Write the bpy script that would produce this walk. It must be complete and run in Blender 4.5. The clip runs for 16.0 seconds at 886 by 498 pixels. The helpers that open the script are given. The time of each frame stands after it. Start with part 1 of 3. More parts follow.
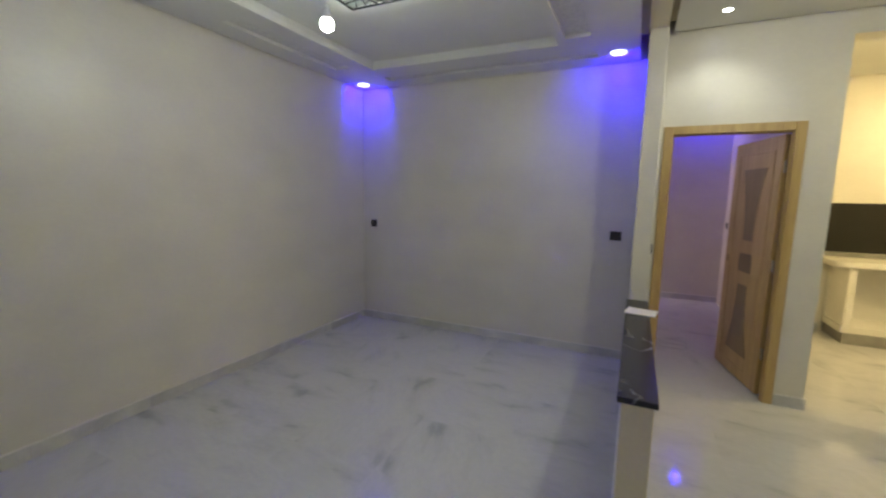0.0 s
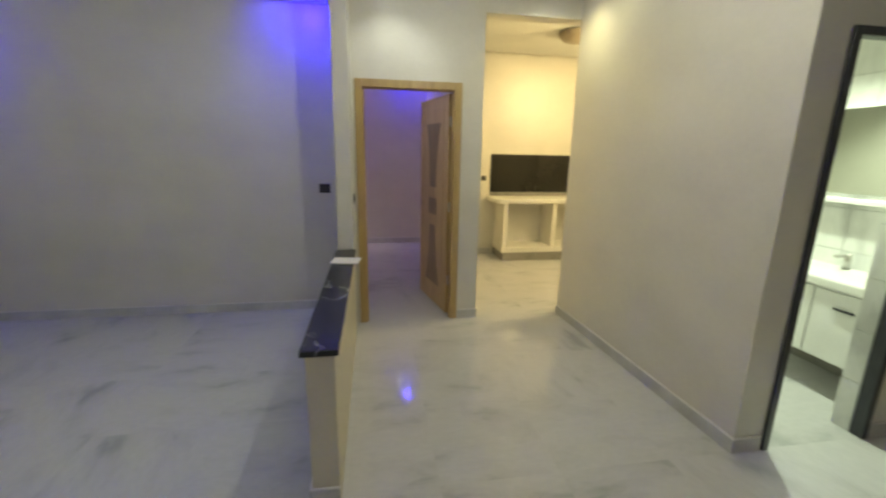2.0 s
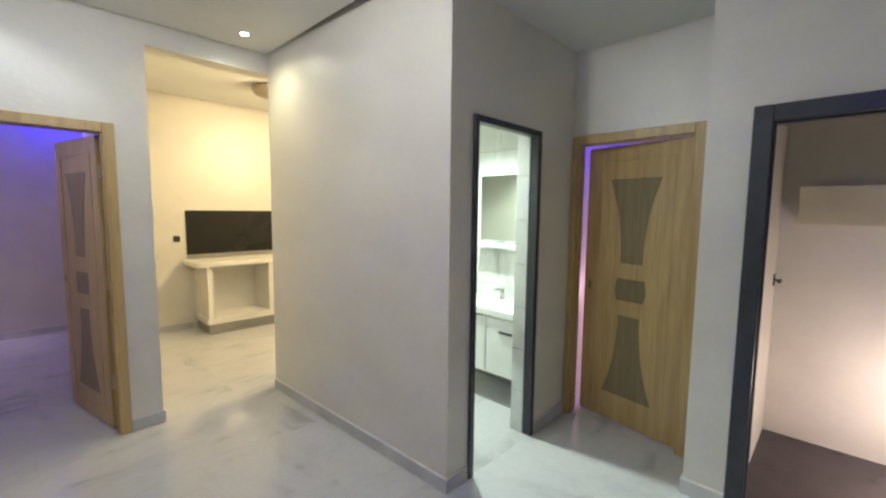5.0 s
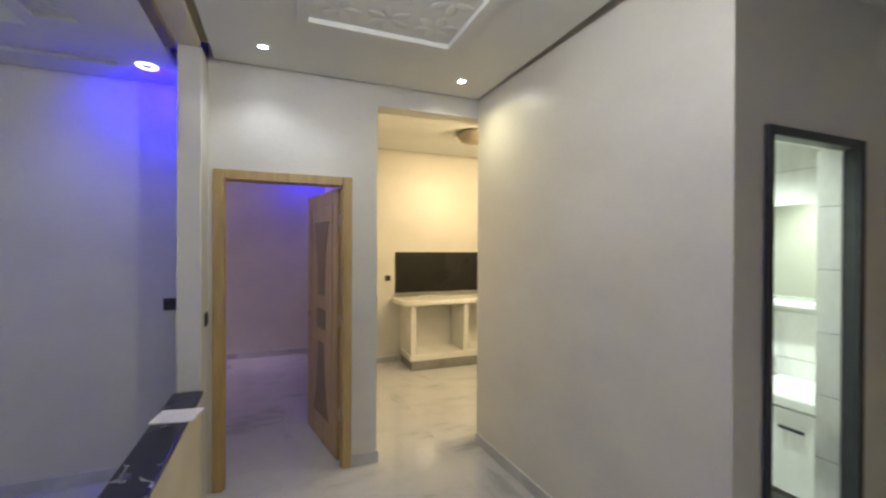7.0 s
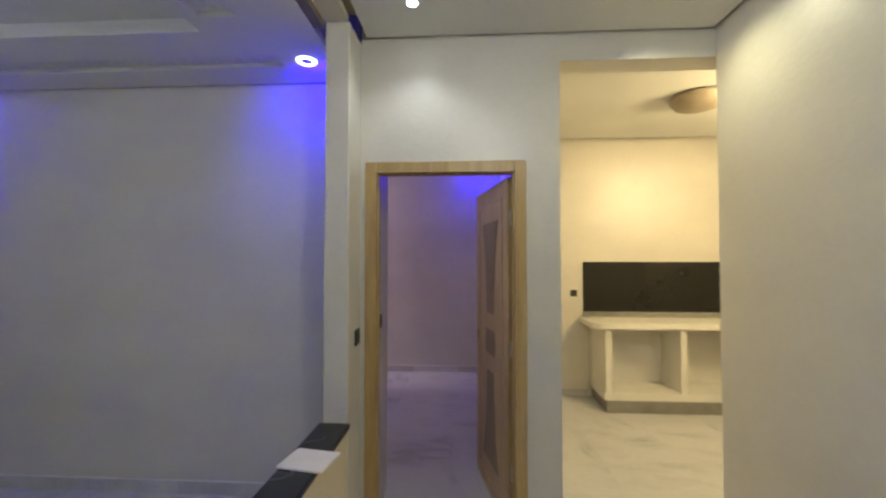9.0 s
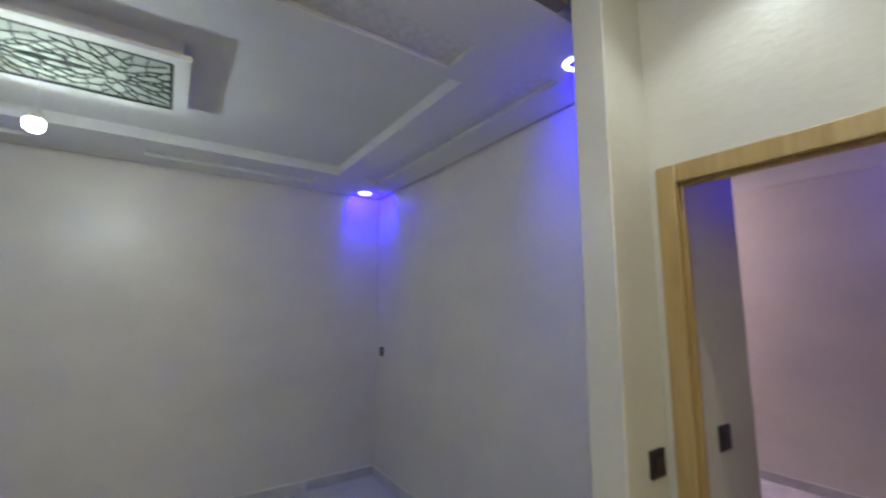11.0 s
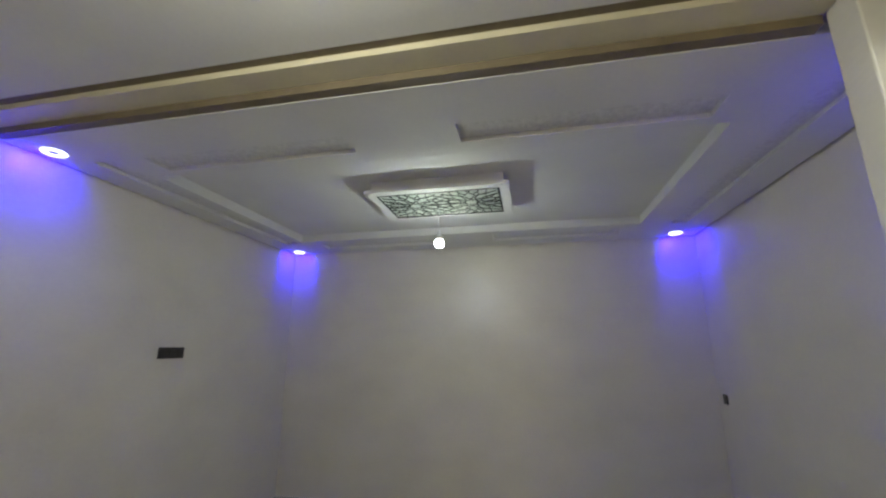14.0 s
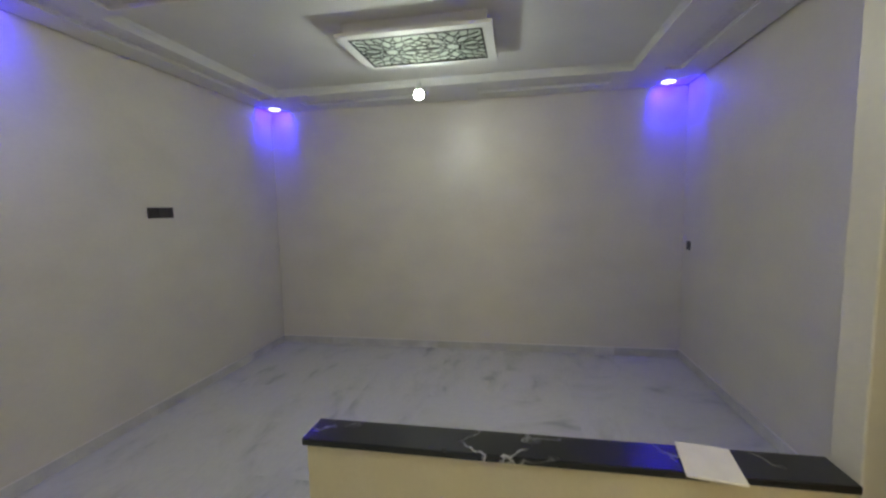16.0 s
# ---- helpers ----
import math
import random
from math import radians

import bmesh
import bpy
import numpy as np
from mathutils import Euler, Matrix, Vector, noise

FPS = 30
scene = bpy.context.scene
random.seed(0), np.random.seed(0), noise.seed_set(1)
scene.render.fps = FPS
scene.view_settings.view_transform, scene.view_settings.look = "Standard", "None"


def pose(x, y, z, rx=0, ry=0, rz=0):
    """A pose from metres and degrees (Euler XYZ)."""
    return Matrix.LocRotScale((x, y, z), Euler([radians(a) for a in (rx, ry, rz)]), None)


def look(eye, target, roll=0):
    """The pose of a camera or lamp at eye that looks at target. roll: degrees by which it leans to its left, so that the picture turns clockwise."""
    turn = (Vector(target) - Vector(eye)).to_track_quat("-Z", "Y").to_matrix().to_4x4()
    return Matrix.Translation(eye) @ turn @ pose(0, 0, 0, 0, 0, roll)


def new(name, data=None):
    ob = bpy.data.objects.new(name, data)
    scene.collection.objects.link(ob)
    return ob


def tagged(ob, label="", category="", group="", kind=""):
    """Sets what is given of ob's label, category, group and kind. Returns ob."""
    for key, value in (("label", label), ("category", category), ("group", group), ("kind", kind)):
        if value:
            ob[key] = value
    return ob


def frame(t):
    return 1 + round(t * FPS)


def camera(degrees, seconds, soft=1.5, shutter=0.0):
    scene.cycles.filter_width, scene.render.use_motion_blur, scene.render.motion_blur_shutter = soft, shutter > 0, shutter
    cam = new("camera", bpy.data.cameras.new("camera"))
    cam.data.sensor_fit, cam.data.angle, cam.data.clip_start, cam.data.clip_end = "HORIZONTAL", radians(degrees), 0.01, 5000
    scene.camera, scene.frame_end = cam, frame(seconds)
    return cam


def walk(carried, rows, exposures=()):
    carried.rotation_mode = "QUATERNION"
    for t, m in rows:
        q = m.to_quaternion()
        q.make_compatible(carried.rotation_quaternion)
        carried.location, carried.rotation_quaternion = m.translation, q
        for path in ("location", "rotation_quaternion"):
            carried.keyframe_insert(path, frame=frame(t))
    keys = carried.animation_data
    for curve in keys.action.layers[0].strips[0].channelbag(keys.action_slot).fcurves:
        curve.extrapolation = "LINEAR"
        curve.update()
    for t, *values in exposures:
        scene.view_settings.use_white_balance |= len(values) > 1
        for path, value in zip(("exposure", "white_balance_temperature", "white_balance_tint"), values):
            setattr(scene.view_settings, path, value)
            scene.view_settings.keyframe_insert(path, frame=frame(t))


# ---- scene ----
cam = camera(94.4, 16.0, soft=2.3, shutter=0.4)
PATH = [
    (0, (3.026, -4.17, 1.542), (2.188, -2.373, 1.278), 1.1),
    (0.5, (3.077, -4.148, 1.539), (2.456, -2.276, 1.209), 1.0),
    (1, (3.147, -4.104, 1.525), (2.801, -2.17, 1.151), 0.9),
    (1.5, (3.218, -4.063, 1.521), (3.201, -2.11, 1.091), 1.1),
    (2, (3.316, -4.0, 1.52), (3.646, -2.08, 1.068), 1.1),
    (2.5, (3.432, -3.93, 1.511), (4.122, -2.105, 1.071), 1.4),
    (3, (3.564, -3.897, 1.521), (4.589, -2.229, 1.112), 1.8),
    (3.5, (3.64, -3.9, 1.529), (4.948, -2.428, 1.177), 1.7),
    (3.7, (3.657, -3.905, 1.538), (5.054, -2.514, 1.207), 1.6),
    (5.8, (3.556, -3.742, 1.561), (4.952, -2.312, 1.482), 0.2),
    (6, (3.548, -3.694, 1.563), (4.85, -2.177, 1.5), 0.0),
    (6.5, (3.542, -3.573, 1.596), (4.569, -1.857, 1.556), 0.2),
    (7, (3.585, -3.427, 1.597), (4.324, -1.568, 1.59), 0.3),
    (7.5, (3.636, -3.278, 1.593), (4.121, -1.338, 1.606), 0.6),
    (8, (3.689, -3.074, 1.561), (3.961, -1.093, 1.581), 1.0),
    (8.2, (3.702, -2.974, 1.57), (3.899, -0.984, 1.589), 0.9),
    (10.3, (3.872, -2.084, 1.523), (2.801, -0.411, 1.756), 0.4),
    (10.5, (3.9, -1.942, 1.586), (2.62, -0.424, 1.82), 0.7),
    (11, (3.916, -1.805, 1.63), (2.27, -0.702, 1.902), 0.1),
    (11.5, (3.985, -1.735, 1.648), (2.126, -1.063, 1.955), 0.1),
    (12, (4.08, -1.705, 1.648), (2.131, -1.408, 1.984), -1.0),
    (12.5, (4.201, -1.661, 1.638), (2.235, -1.658, 2.008), -1.1),
    (13, (4.315, -1.663, 1.652), (2.367, -1.861, 2.06), -0.8),
    (13.5, (4.414, -1.694, 1.658), (2.492, -2.009, 2.115), -0.5),
    (14, (4.472, -1.707, 1.643), (2.566, -2.097, 2.107), -0.1),
    (14.5, (4.489, -1.69, 1.625), (2.57, -2.121, 1.986), 0.0),
    (15, (4.495, -1.664, 1.599), (2.549, -2.087, 1.781), -0.6),
    (15.5, (4.489, -1.653, 1.593), (2.526, -2.036, 1.571), -1.1),
    (16, (4.498, -1.64, 1.582), (2.54, -2.0, 1.389), -1.2),
]
walk(cam, [(t, look(eye, target, roll)) for t, eye, target, roll in PATH],
     exposures=[(0, 0.1, 6650, 8), (1, 0.04, 6950, 8), (2, 0.08, 6600, 6), (3.5, 0.18, 6000, 14), (6, 0.36, 5650, 18), (7, 0.0, 5800, 19), (8.2, -0.06, 6350, 15),
                (10.3, -0.1, 5500, 13), (11.5, 0.14, 6450, 9), (12, 0.04, 6600, 9), (12.5, 0.07, 6600, 9), (13, 0.15, 6550, 9), (13.5, 0.0, 6450, 9), (14, -0.12, 6350, 10), (16, 0.0, 6600, 8)])

# ---- world and lamps ----
world = bpy.data.worlds.new("world")
world.use_nodes = True
world.node_tree.nodes["Background"].inputs[0].default_value = (0.01, 0.01, 0.012, 1)
world.node_tree.nodes["Background"].inputs[1].default_value = 0.3
scene.world = world


def point_lamp(name, x, y, z, watts, colour, size=0.04):
    d = bpy.data.lights.new(name, "POINT")
    d.energy, d.color, d.shadow_soft_size = watts, colour, size
    ob = new(name, d)
    ob.location = (x, y, z)
    return ob


def spot_lamp(name, x, y, z, watts, colour, cone=120, blend=0.6, size=0.03):
    d = bpy.data.lights.new(name, "SPOT")
    d.energy, d.color, d.shadow_soft_size, d.spot_size, d.spot_blend = watts, colour, size, radians(cone), blend
    ob = new(name, d)
    ob.location = (x, y, z)
    return ob


SALON_Z, HALL_Z, BEAM_Z = 2.735, 2.80, 2.775
COOL = (0.92, 1.0, 0.88)
BLUE = (0.016, 0.0, 1.0)
BULB = (1.475, -2.35, 2.42)
SALON_BLUES = [(0.18, -0.24), (2.80, -0.32), (0.18, -4.32), (2.80, -4.33)]
HALL_SPOTS = [(3.485, -0.73), (4.80, -0.72)]
HALL_MID = (3.97, -2.30)
point_lamp("bulb_light", *BULB, 92, COOL, 0.039)
AIM = [(-0.6, 0.7), (0.3, 0.9), (-0.6, -0.7), (0.2, -0.9)]
for (bx, by), (ax, ay) in zip(SALON_BLUES, AIM):
    eye = (bx, by, SALON_Z - 0.035)
    spot_lamp("blue_light", *eye, 19, BLUE, 168, 0.3).matrix_basis = look(eye, (bx + ax, by + ay, eye[2] - 0.3))
spot_lamp("hall_light", *HALL_SPOTS[0], HALL_Z - 0.02, 8.5, (0.95, 1.0, 0.90), 124, 0.7)
spot_lamp("hall_light_warm", *HALL_SPOTS[1], HALL_Z - 0.02, 19, (1.0, 0.92, 0.50), 156, 1.0)
point_lamp("hall_mid_light", *HALL_MID, HALL_Z - 0.09, 27, (1.0, 0.985, 0.80), 0.05)
point_lamp("kitchen_light", 6.3, 0.10, 2.55, 80, (1.0, 0.77, 0.37), 0.22)
spot_lamp("bath_light", 5.87, -1.62, 2.57, 180, (0.88, 1.0, 0.74), 118, 0.6, 0.06)
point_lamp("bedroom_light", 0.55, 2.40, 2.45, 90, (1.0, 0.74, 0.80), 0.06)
point_lamp("bedroom_blue_light", 3.88, 2.72, 2.74, 9, BLUE, 0.03)
point_lamp("far_room_light", 7.6, -2.8, 0.8, 14, (1.0, 0.62, 0.58), 0.06)
point_lamp("far_room_blue_light", 7.0, -2.5, 2.6, 16, BLUE, 0.03)
# added fill, hidden and low, to brighten the base of the entry room wall
point_lamp("entry_room_fill", 6.78, -4.36, 0.45, 13, (1.0, 0.78, 0.6), 0.06)

# ---- materials ----


def material(name):
    m = bpy.data.materials.new(name)
    m.use_nodes = True
    nt = m.node_tree
    return m, nt.nodes, nt.links, nt.nodes["Principled BSDF"]


def surface(name, low, high, scale=6.0, rough=0.5, rough_var=0.1, bump=0.1, bump_scale=60.0, metal=0.0, stretch=(1, 1, 1), spec=0.5):
    """Two scales of noise mix two colours; the fine one also gives relief."""
    m, n, l, b = material(name)
    tc, mp = n.new("ShaderNodeTexCoord"), n.new("ShaderNodeMapping")
    mp.inputs["Scale"].default_value = stretch
    l.new(tc.outputs["Object"], mp.inputs[0])
    big, fine = n.new("ShaderNodeTexNoise"), n.new("ShaderNodeTexNoise")
    big.inputs["Scale"].default_value, fine.inputs["Scale"].default_value = scale, bump_scale
    big.inputs["Detail"].default_value, fine.inputs["Detail"].default_value = 5, 4
    l.new(mp.outputs[0], big.inputs[0]), l.new(mp.outputs[0], fine.inputs[0])
    add = n.new("ShaderNodeMath")
    add.operation = "MULTIPLY_ADD"
    add.inputs[1].default_value = 0.35
    l.new(fine.outputs[0], add.inputs[0]), l.new(big.outputs[0], add.inputs[2])
    ramp = n.new("ShaderNodeValToRGB")
    ramp.color_ramp.elements[0].position, ramp.color_ramp.elements[1].position = 0.45, 0.9
    ramp.color_ramp.elements[0].color, ramp.color_ramp.elements[1].color = (*low, 1), (*high, 1)
    l.new(add.outputs[0], ramp.inputs[0]), l.new(ramp.outputs[0], b.inputs["Base Color"])
    mr = n.new("ShaderNodeMapRange")
    mr.inputs["To Min"].default_value, mr.inputs["To Max"].default_value = rough - rough_var, rough + rough_var
    l.new(big.outputs[0], mr.inputs[0]), l.new(mr.outputs[0], b.inputs["Roughness"])
    if bump:
        bp = n.new("ShaderNodeBump")
        bp.inputs["Strength"].default_value, bp.inputs["Distance"].default_value = bump, 0.01
        l.new(fine.outputs[0], bp.inputs["Height"]), l.new(bp.outputs[0], b.inputs["Normal"])
    b.inputs["Metallic"].default_value = metal
    b.inputs["Specular IOR Level"].default_value = spec
    return m


def marble(name, base, vein, rough, drift=(0.75, 1.9, 1), edge=(0.30, 0.42, 0.56), tile=0.0):
    """Polished pale stone with drifting grey smears."""
    m, n, l, b = material(name)
    tc, mp = n.new("ShaderNodeTexCoord"), n.new("ShaderNodeMapping")
    mp.inputs["Rotation"].default_value = (0, 0, 0.15)
    mp.inputs["Scale"].default_value = drift
    if tile:
        snap, rand, turn = n.new("ShaderNodeVectorMath"), n.new("ShaderNodeTexWhiteNoise"), n.new("ShaderNodeVectorRotate")
        snap.operation, snap.inputs[1].default_value = "SNAP", (tile, tile, 50)
        l.new(tc.outputs["Object"], snap.inputs[0]), l.new(snap.outputs[0], rand.inputs["Vector"])
        pick, shift = n.new("ShaderNodeMath"), n.new("ShaderNodeVectorMath")
        pick.operation, pick.inputs[1].default_value = "GREATER_THAN", 0.72
        angle = n.new("ShaderNodeMath")
        angle.operation, angle.inputs[1].default_value = "MULTIPLY", 1.35
        l.new(rand.outputs["Value"], pick.inputs[0]), l.new(pick.outputs[0], angle.inputs[0])
        turn.rotation_type = "Z_AXIS"
        l.new(tc.outputs["Object"], turn.inputs["Vector"]), l.new(angle.outputs[0], turn.inputs["Angle"])
        shift.operation = "MULTIPLY_ADD"
        shift.inputs[1].default_value = (0.25, 0.25, 0.25)
        l.new(rand.outputs["Color"], shift.inputs[0]), l.new(turn.outputs[0], shift.inputs[2]), l.new(shift.outputs[0], mp.inputs[0])
    else:
        l.new(tc.outputs["Object"], mp.inputs[0])
    warp = n.new("ShaderNodeTexNoise")
    warp.inputs["Scale"].default_value, warp.inputs["Detail"].default_value = 1.3, 6
    l.new(mp.outputs[0], warp.inputs[0])
    mix = n.new("ShaderNodeMixRGB")
    mix.blend_type, mix.inputs[0].default_value = "ADD", 0.55
    l.new(mp.outputs[0], mix.inputs[1]), l.new(warp.outputs["Color"], mix.inputs[2])
    smear = n.new("ShaderNodeTexNoise")
    smear.inputs["Scale"].default_value, smear.inputs["Detail"].default_value, smear.inputs["Roughness"].default_value = 1.8, 5, 0.46
    l.new(mix.outputs[0], smear.inputs[0])
    r1 = n.new("ShaderNodeValToRGB")
    e = r1.color_ramp.elements
    e[0].position, e[0].color = edge[0], (*vein, 1)
    e[1].position, e[1].color = edge[2], (*base, 1)
    mid = e.new(edge[1])
    mid.color = (*[0.25 * v + 0.75 * c for v, c in zip(vein, base)], 1)
    l.new(smear.outputs[0], r1.inputs[0])
    fine = n.new("ShaderNodeTexNoise")
    fine.inputs["Scale"].default_value, fine.inputs["Detail"].default_value = 14, 5
    l.new(mix.outputs[0], fine.inputs[0])
    r2 = n.new("ShaderNodeValToRGB")
    r2.color_ramp.elements[0].position, r2.color_ramp.elements[0].color = 0.3, (0.92, 0.925, 0.93, 1)
    r2.color_ramp.elements[1].position, r2.color_ramp.elements[1].color = 0.7, (1, 1, 1, 1)
    l.new(fine.outputs[0], r2.inputs[0])
    mul = n.new("ShaderNodeMixRGB")
    mul.blend_type, mul.inputs[0].default_value = "MULTIPLY", 1
    l.new(r1.outputs[0], mul.inputs[1]), l.new(r2.outputs[0], mul.inputs[2]), l.new(mul.outputs[0], b.inputs["Base Color"])
    mr = n.new("ShaderNodeMapRange")
    mr.inputs["To Min"].default_value, mr.inputs["To Max"].default_value = rough * 0.7, rough * 1.4
    l.new(smear.outputs[0], mr.inputs[0]), l.new(mr.outputs[0], b.inputs["Roughness"])
    return m


def granite(name):
    """Near-black stone with a few white veins."""
    m, n, l, b = material(name)
    tc = n.new("ShaderNodeTexCoord")
    warp, vein, patch = n.new("ShaderNodeTexNoise"), n.new("ShaderNodeTexVoronoi"), n.new("ShaderNodeTexNoise")
    warp.inputs["Scale"].default_value, warp.inputs["Detail"].default_value = 5, 6
    patch.inputs["Scale"].default_value = 2.6
    vein.feature, vein.inputs["Scale"].default_value = "DISTANCE_TO_EDGE", 4.5
    mix = n.new("ShaderNodeMixRGB")
    mix.blend_type, mix.inputs[0].default_value = "ADD", 0.35
    l.new(tc.outputs["Object"], warp.inputs[0]), l.new(tc.outputs["Object"], patch.inputs[0]), l.new(tc.outputs["Object"], mix.inputs[1])
    l.new(warp.outputs["Color"], mix.inputs[2]), l.new(mix.outputs[0], vein.inputs["Vector"])
    r = n.new("ShaderNodeValToRGB")
    r.color_ramp.elements[0].position, r.color_ramp.elements[0].color = 0.0, (1, 1, 1, 1)
    r.color_ramp.elements[1].position, r.color_ramp.elements[1].color = 0.035, (0, 0, 0, 1)
    l.new(vein.outputs["Distance"], r.inputs[0])
    r2 = n.new("ShaderNodeValToRGB")
    r2.color_ramp.elements[0].position, r2.color_ramp.elements[1].position = 0.5, 0.62
    l.new(patch.outputs[0], r2.inputs[0])
    mu = n.new("ShaderNodeMath")
    mu.operation = "MULTIPLY"
    l.new(r.outputs[0], mu.inputs[0]), l.new(r2.outputs[0], mu.inputs[1])
    col = n.new("ShaderNodeMixRGB")
    col.inputs[1].default_value, col.inputs[2].default_value = (0.012, 0.014, 0.018, 1), (0.5, 0.5, 0.52, 1)
    l.new(mu.outputs[0], col.inputs[0]), l.new(col.outputs[0], b.inputs["Base Color"])
    b.inputs["Roughness"].default_value = 0.22
    return m


def timber(name, low, high, rough=0.35):
    """Varnished wood with grain along z."""
    m, n, l, b = material(name)
    tc, mp = n.new("ShaderNodeTexCoord"), n.new("ShaderNodeMapping")
    mp.inputs["Scale"].default_value = (26, 26, 1.6)
    l.new(tc.outputs["Object"], mp.inputs[0])
    g, f = n.new("ShaderNodeTexNoise"), n.new("ShaderNodeTexNoise")
    g.inputs["Scale"].default_value, g.inputs["Detail"].default_value, g.inputs["Distortion"].default_value = 1.0, 6, 0.8
    f.inputs["Scale"].default_value, f.inputs["Detail"].default_value = 5, 4
    l.new(mp.outputs[0], g.inputs[0]), l.new(mp.outputs[0], f.inputs[0])
    add = n.new("ShaderNodeMath")
    add.operation = "MULTIPLY_ADD"
    add.inputs[1].default_value = 0.4
    l.new(f.outputs[0], add.inputs[0]), l.new(g.outputs[0], add.inputs[2])
    r = n.new("ShaderNodeValToRGB")
    r.color_ramp.elements[0].position, r.color_ramp.elements[0].color = 0.45, (*low, 1)
    r.color_ramp.elements[1].position, r.color_ramp.elements[1].color = 0.95, (*high, 1)
    l.new(add.outputs[0], r.inputs[0]), l.new(r.outputs[0], b.inputs["Base Color"])
    bp = n.new("ShaderNodeBump")
    bp.inputs["Strength"].default_value, bp.inputs["Distance"].default_value = 0.08, 0.004
    l.new(g.outputs[0], bp.inputs["Height"]), l.new(bp.outputs[0], b.inputs["Normal"])
    b.inputs["Roughness"].default_value = rough
    return m


def glow(name, colour, strength):
    m, n, l, b = material(name)
    b.inputs["Base Color"].default_value = (*colour, 1)
    b.inputs["Emission Color"].default_value, b.inputs["Emission Strength"].default_value = (*colour, 1), strength
    return m


PLASTER = surface("wall_plaster", (0.612, 0.583, 0.518), (0.69, 0.66, 0.586), 1.8, 0.40, 0.06, 0.12, 30, stretch=(1, 1, 1.5), spec=0.95)
CEIL = surface("ceiling_plaster", (0.67, 0.67, 0.645), (0.75, 0.75, 0.72), 1.6, 0.7, 0.05, 0.05, 50)
RELIEF = surface("carved_plaster", (0.60, 0.60, 0.57), (0.76, 0.76, 0.73), 40, 0.75, 0.05, 0.32, 75)
CREAM = surface("cream_paint", (0.60, 0.55, 0.40), (0.68, 0.63, 0.47), 3, 0.45, 0.08, 0.06, 60)
FLOOR = marble("polished_marble", (0.60, 0.60, 0.61), (0.405, 0.41, 0.42), 0.06, (1.3, 2.9, 1), (0.27, 0.38, 0.51), 0.6)
SKIRT = surface("skirting_stone", (0.46, 0.46, 0.455), (0.62, 0.615, 0.605), 5, 0.35, 0.08, 0.03, 60)
OAK = timber("varnished_oak", (0.37, 0.245, 0.092), (0.52, 0.37, 0.155))
INLAY = timber("dark_inlay", (0.17, 0.125, 0.06), (0.25, 0.19, 0.095), 0.45)
DARK = surface("anthracite_metal", (0.022, 0.025, 0.033), (0.042, 0.046, 0.058), 8, 0.4, 0.06, 0.03, 90)
BROWN_STRIP = surface("brown_gap_strip", (0.15, 0.12, 0.075), (0.21, 0.17, 0.11), 6, 0.6, 0.06, 0.05, 70)
GRANITE = granite("black_granite")
_nt = SKIRT.node_tree
_info, _tint = _nt.nodes.new("ShaderNodeObjectInfo"), _nt.nodes.new("ShaderNodeHueSaturation")
_map = _nt.nodes.new("ShaderNodeMapRange")
_map.inputs["To Min"].default_value, _map.inputs["To Max"].default_value = 0.86, 1.1
_src = _nt.nodes["Principled BSDF"].inputs["Base Color"].links[0].from_socket
_nt.links.new(_info.outputs["Random"], _map.inputs[0]), _nt.links.new(_map.outputs[0], _tint.inputs["Value"])
_nt.links.new(_src, _tint.inputs["Color"]), _nt.links.new(_tint.outputs[0], _nt.nodes["Principled BSDF"].inputs["Base Color"])
BLACK = surface("black_gloss_tile", (0.010, 0.010, 0.009), (0.016, 0.016, 0.015), 2, 0.10, 0.03, 0.0)
PLATE = surface("black_plastic", (0.016, 0.015, 0.015), (0.028, 0.026, 0.025), 30, 0.35, 0.05, 0.02, 200)
WHITE = surface("white_lacquer", (0.74, 0.75, 0.74), (0.82, 0.83, 0.82), 4, 0.22, 0.05, 0.02, 60)
TILE = marble("white_wall_tile", (0.78, 0.79, 0.77), (0.50, 0.51, 0.50), 0.18)
# stone of the kitchen plinth; also stands for shade under the bathroom vanity
PLINTH_AND_SHADE = surface("plinth_stone_and_shade", (0.20, 0.195, 0.18), (0.30, 0.29, 0.27), 6, 0.4, 0.08, 0.04, 60)
GROUT = surface("tile_grout", (0.50, 0.51, 0.49), (0.58, 0.59, 0.57), 10, 0.7, 0.05, 0.05, 80)
NICHE = surface("white_niche_plaster", (0.70, 0.68, 0.62), (0.78, 0.76, 0.70), 4, 0.55, 0.08, 0.05, 40)
PAPER = surface("white_card", (0.72, 0.70, 0.68), (0.80, 0.78, 0.76), 12, 0.6, 0.05, 0.03, 120)
METAL = surface("brushed_steel", (0.45, 0.44, 0.42), (0.6, 0.59, 0.57), 20, 0.3, 0.06, 0.02, 150, metal=1.0)
BROWN = surface("brown_lamp_shade", (0.30, 0.25, 0.18), (0.38, 0.32, 0.24), 8, 0.5, 0.05, 0.05, 60)
LATTICE = surface("green_grey_fretwork", (0.012, 0.016, 0.015), (0.03, 0.036, 0.034), 20, 0.5, 0.06, 0.03, 90)
BACKING = surface("pale_backing_board", (0.44, 0.49, 0.44), (0.54, 0.59, 0.53), 6, 0.6, 0.05, 0.03, 60)
DARKFLOOR = surface("dark_stone", (0.022, 0.018, 0.02), (0.055, 0.042, 0.045), 6, 0.3, 0.08, 0.03, 60)
MIRROR, _n, _l, _b = material("mirror_glass")
_b.inputs["Metallic"].default_value, _b.inputs["Roughness"].default_value, _b.inputs["Base Color"].default_value = 1, 0.03, (0.8, 0.84, 0.8, 1)
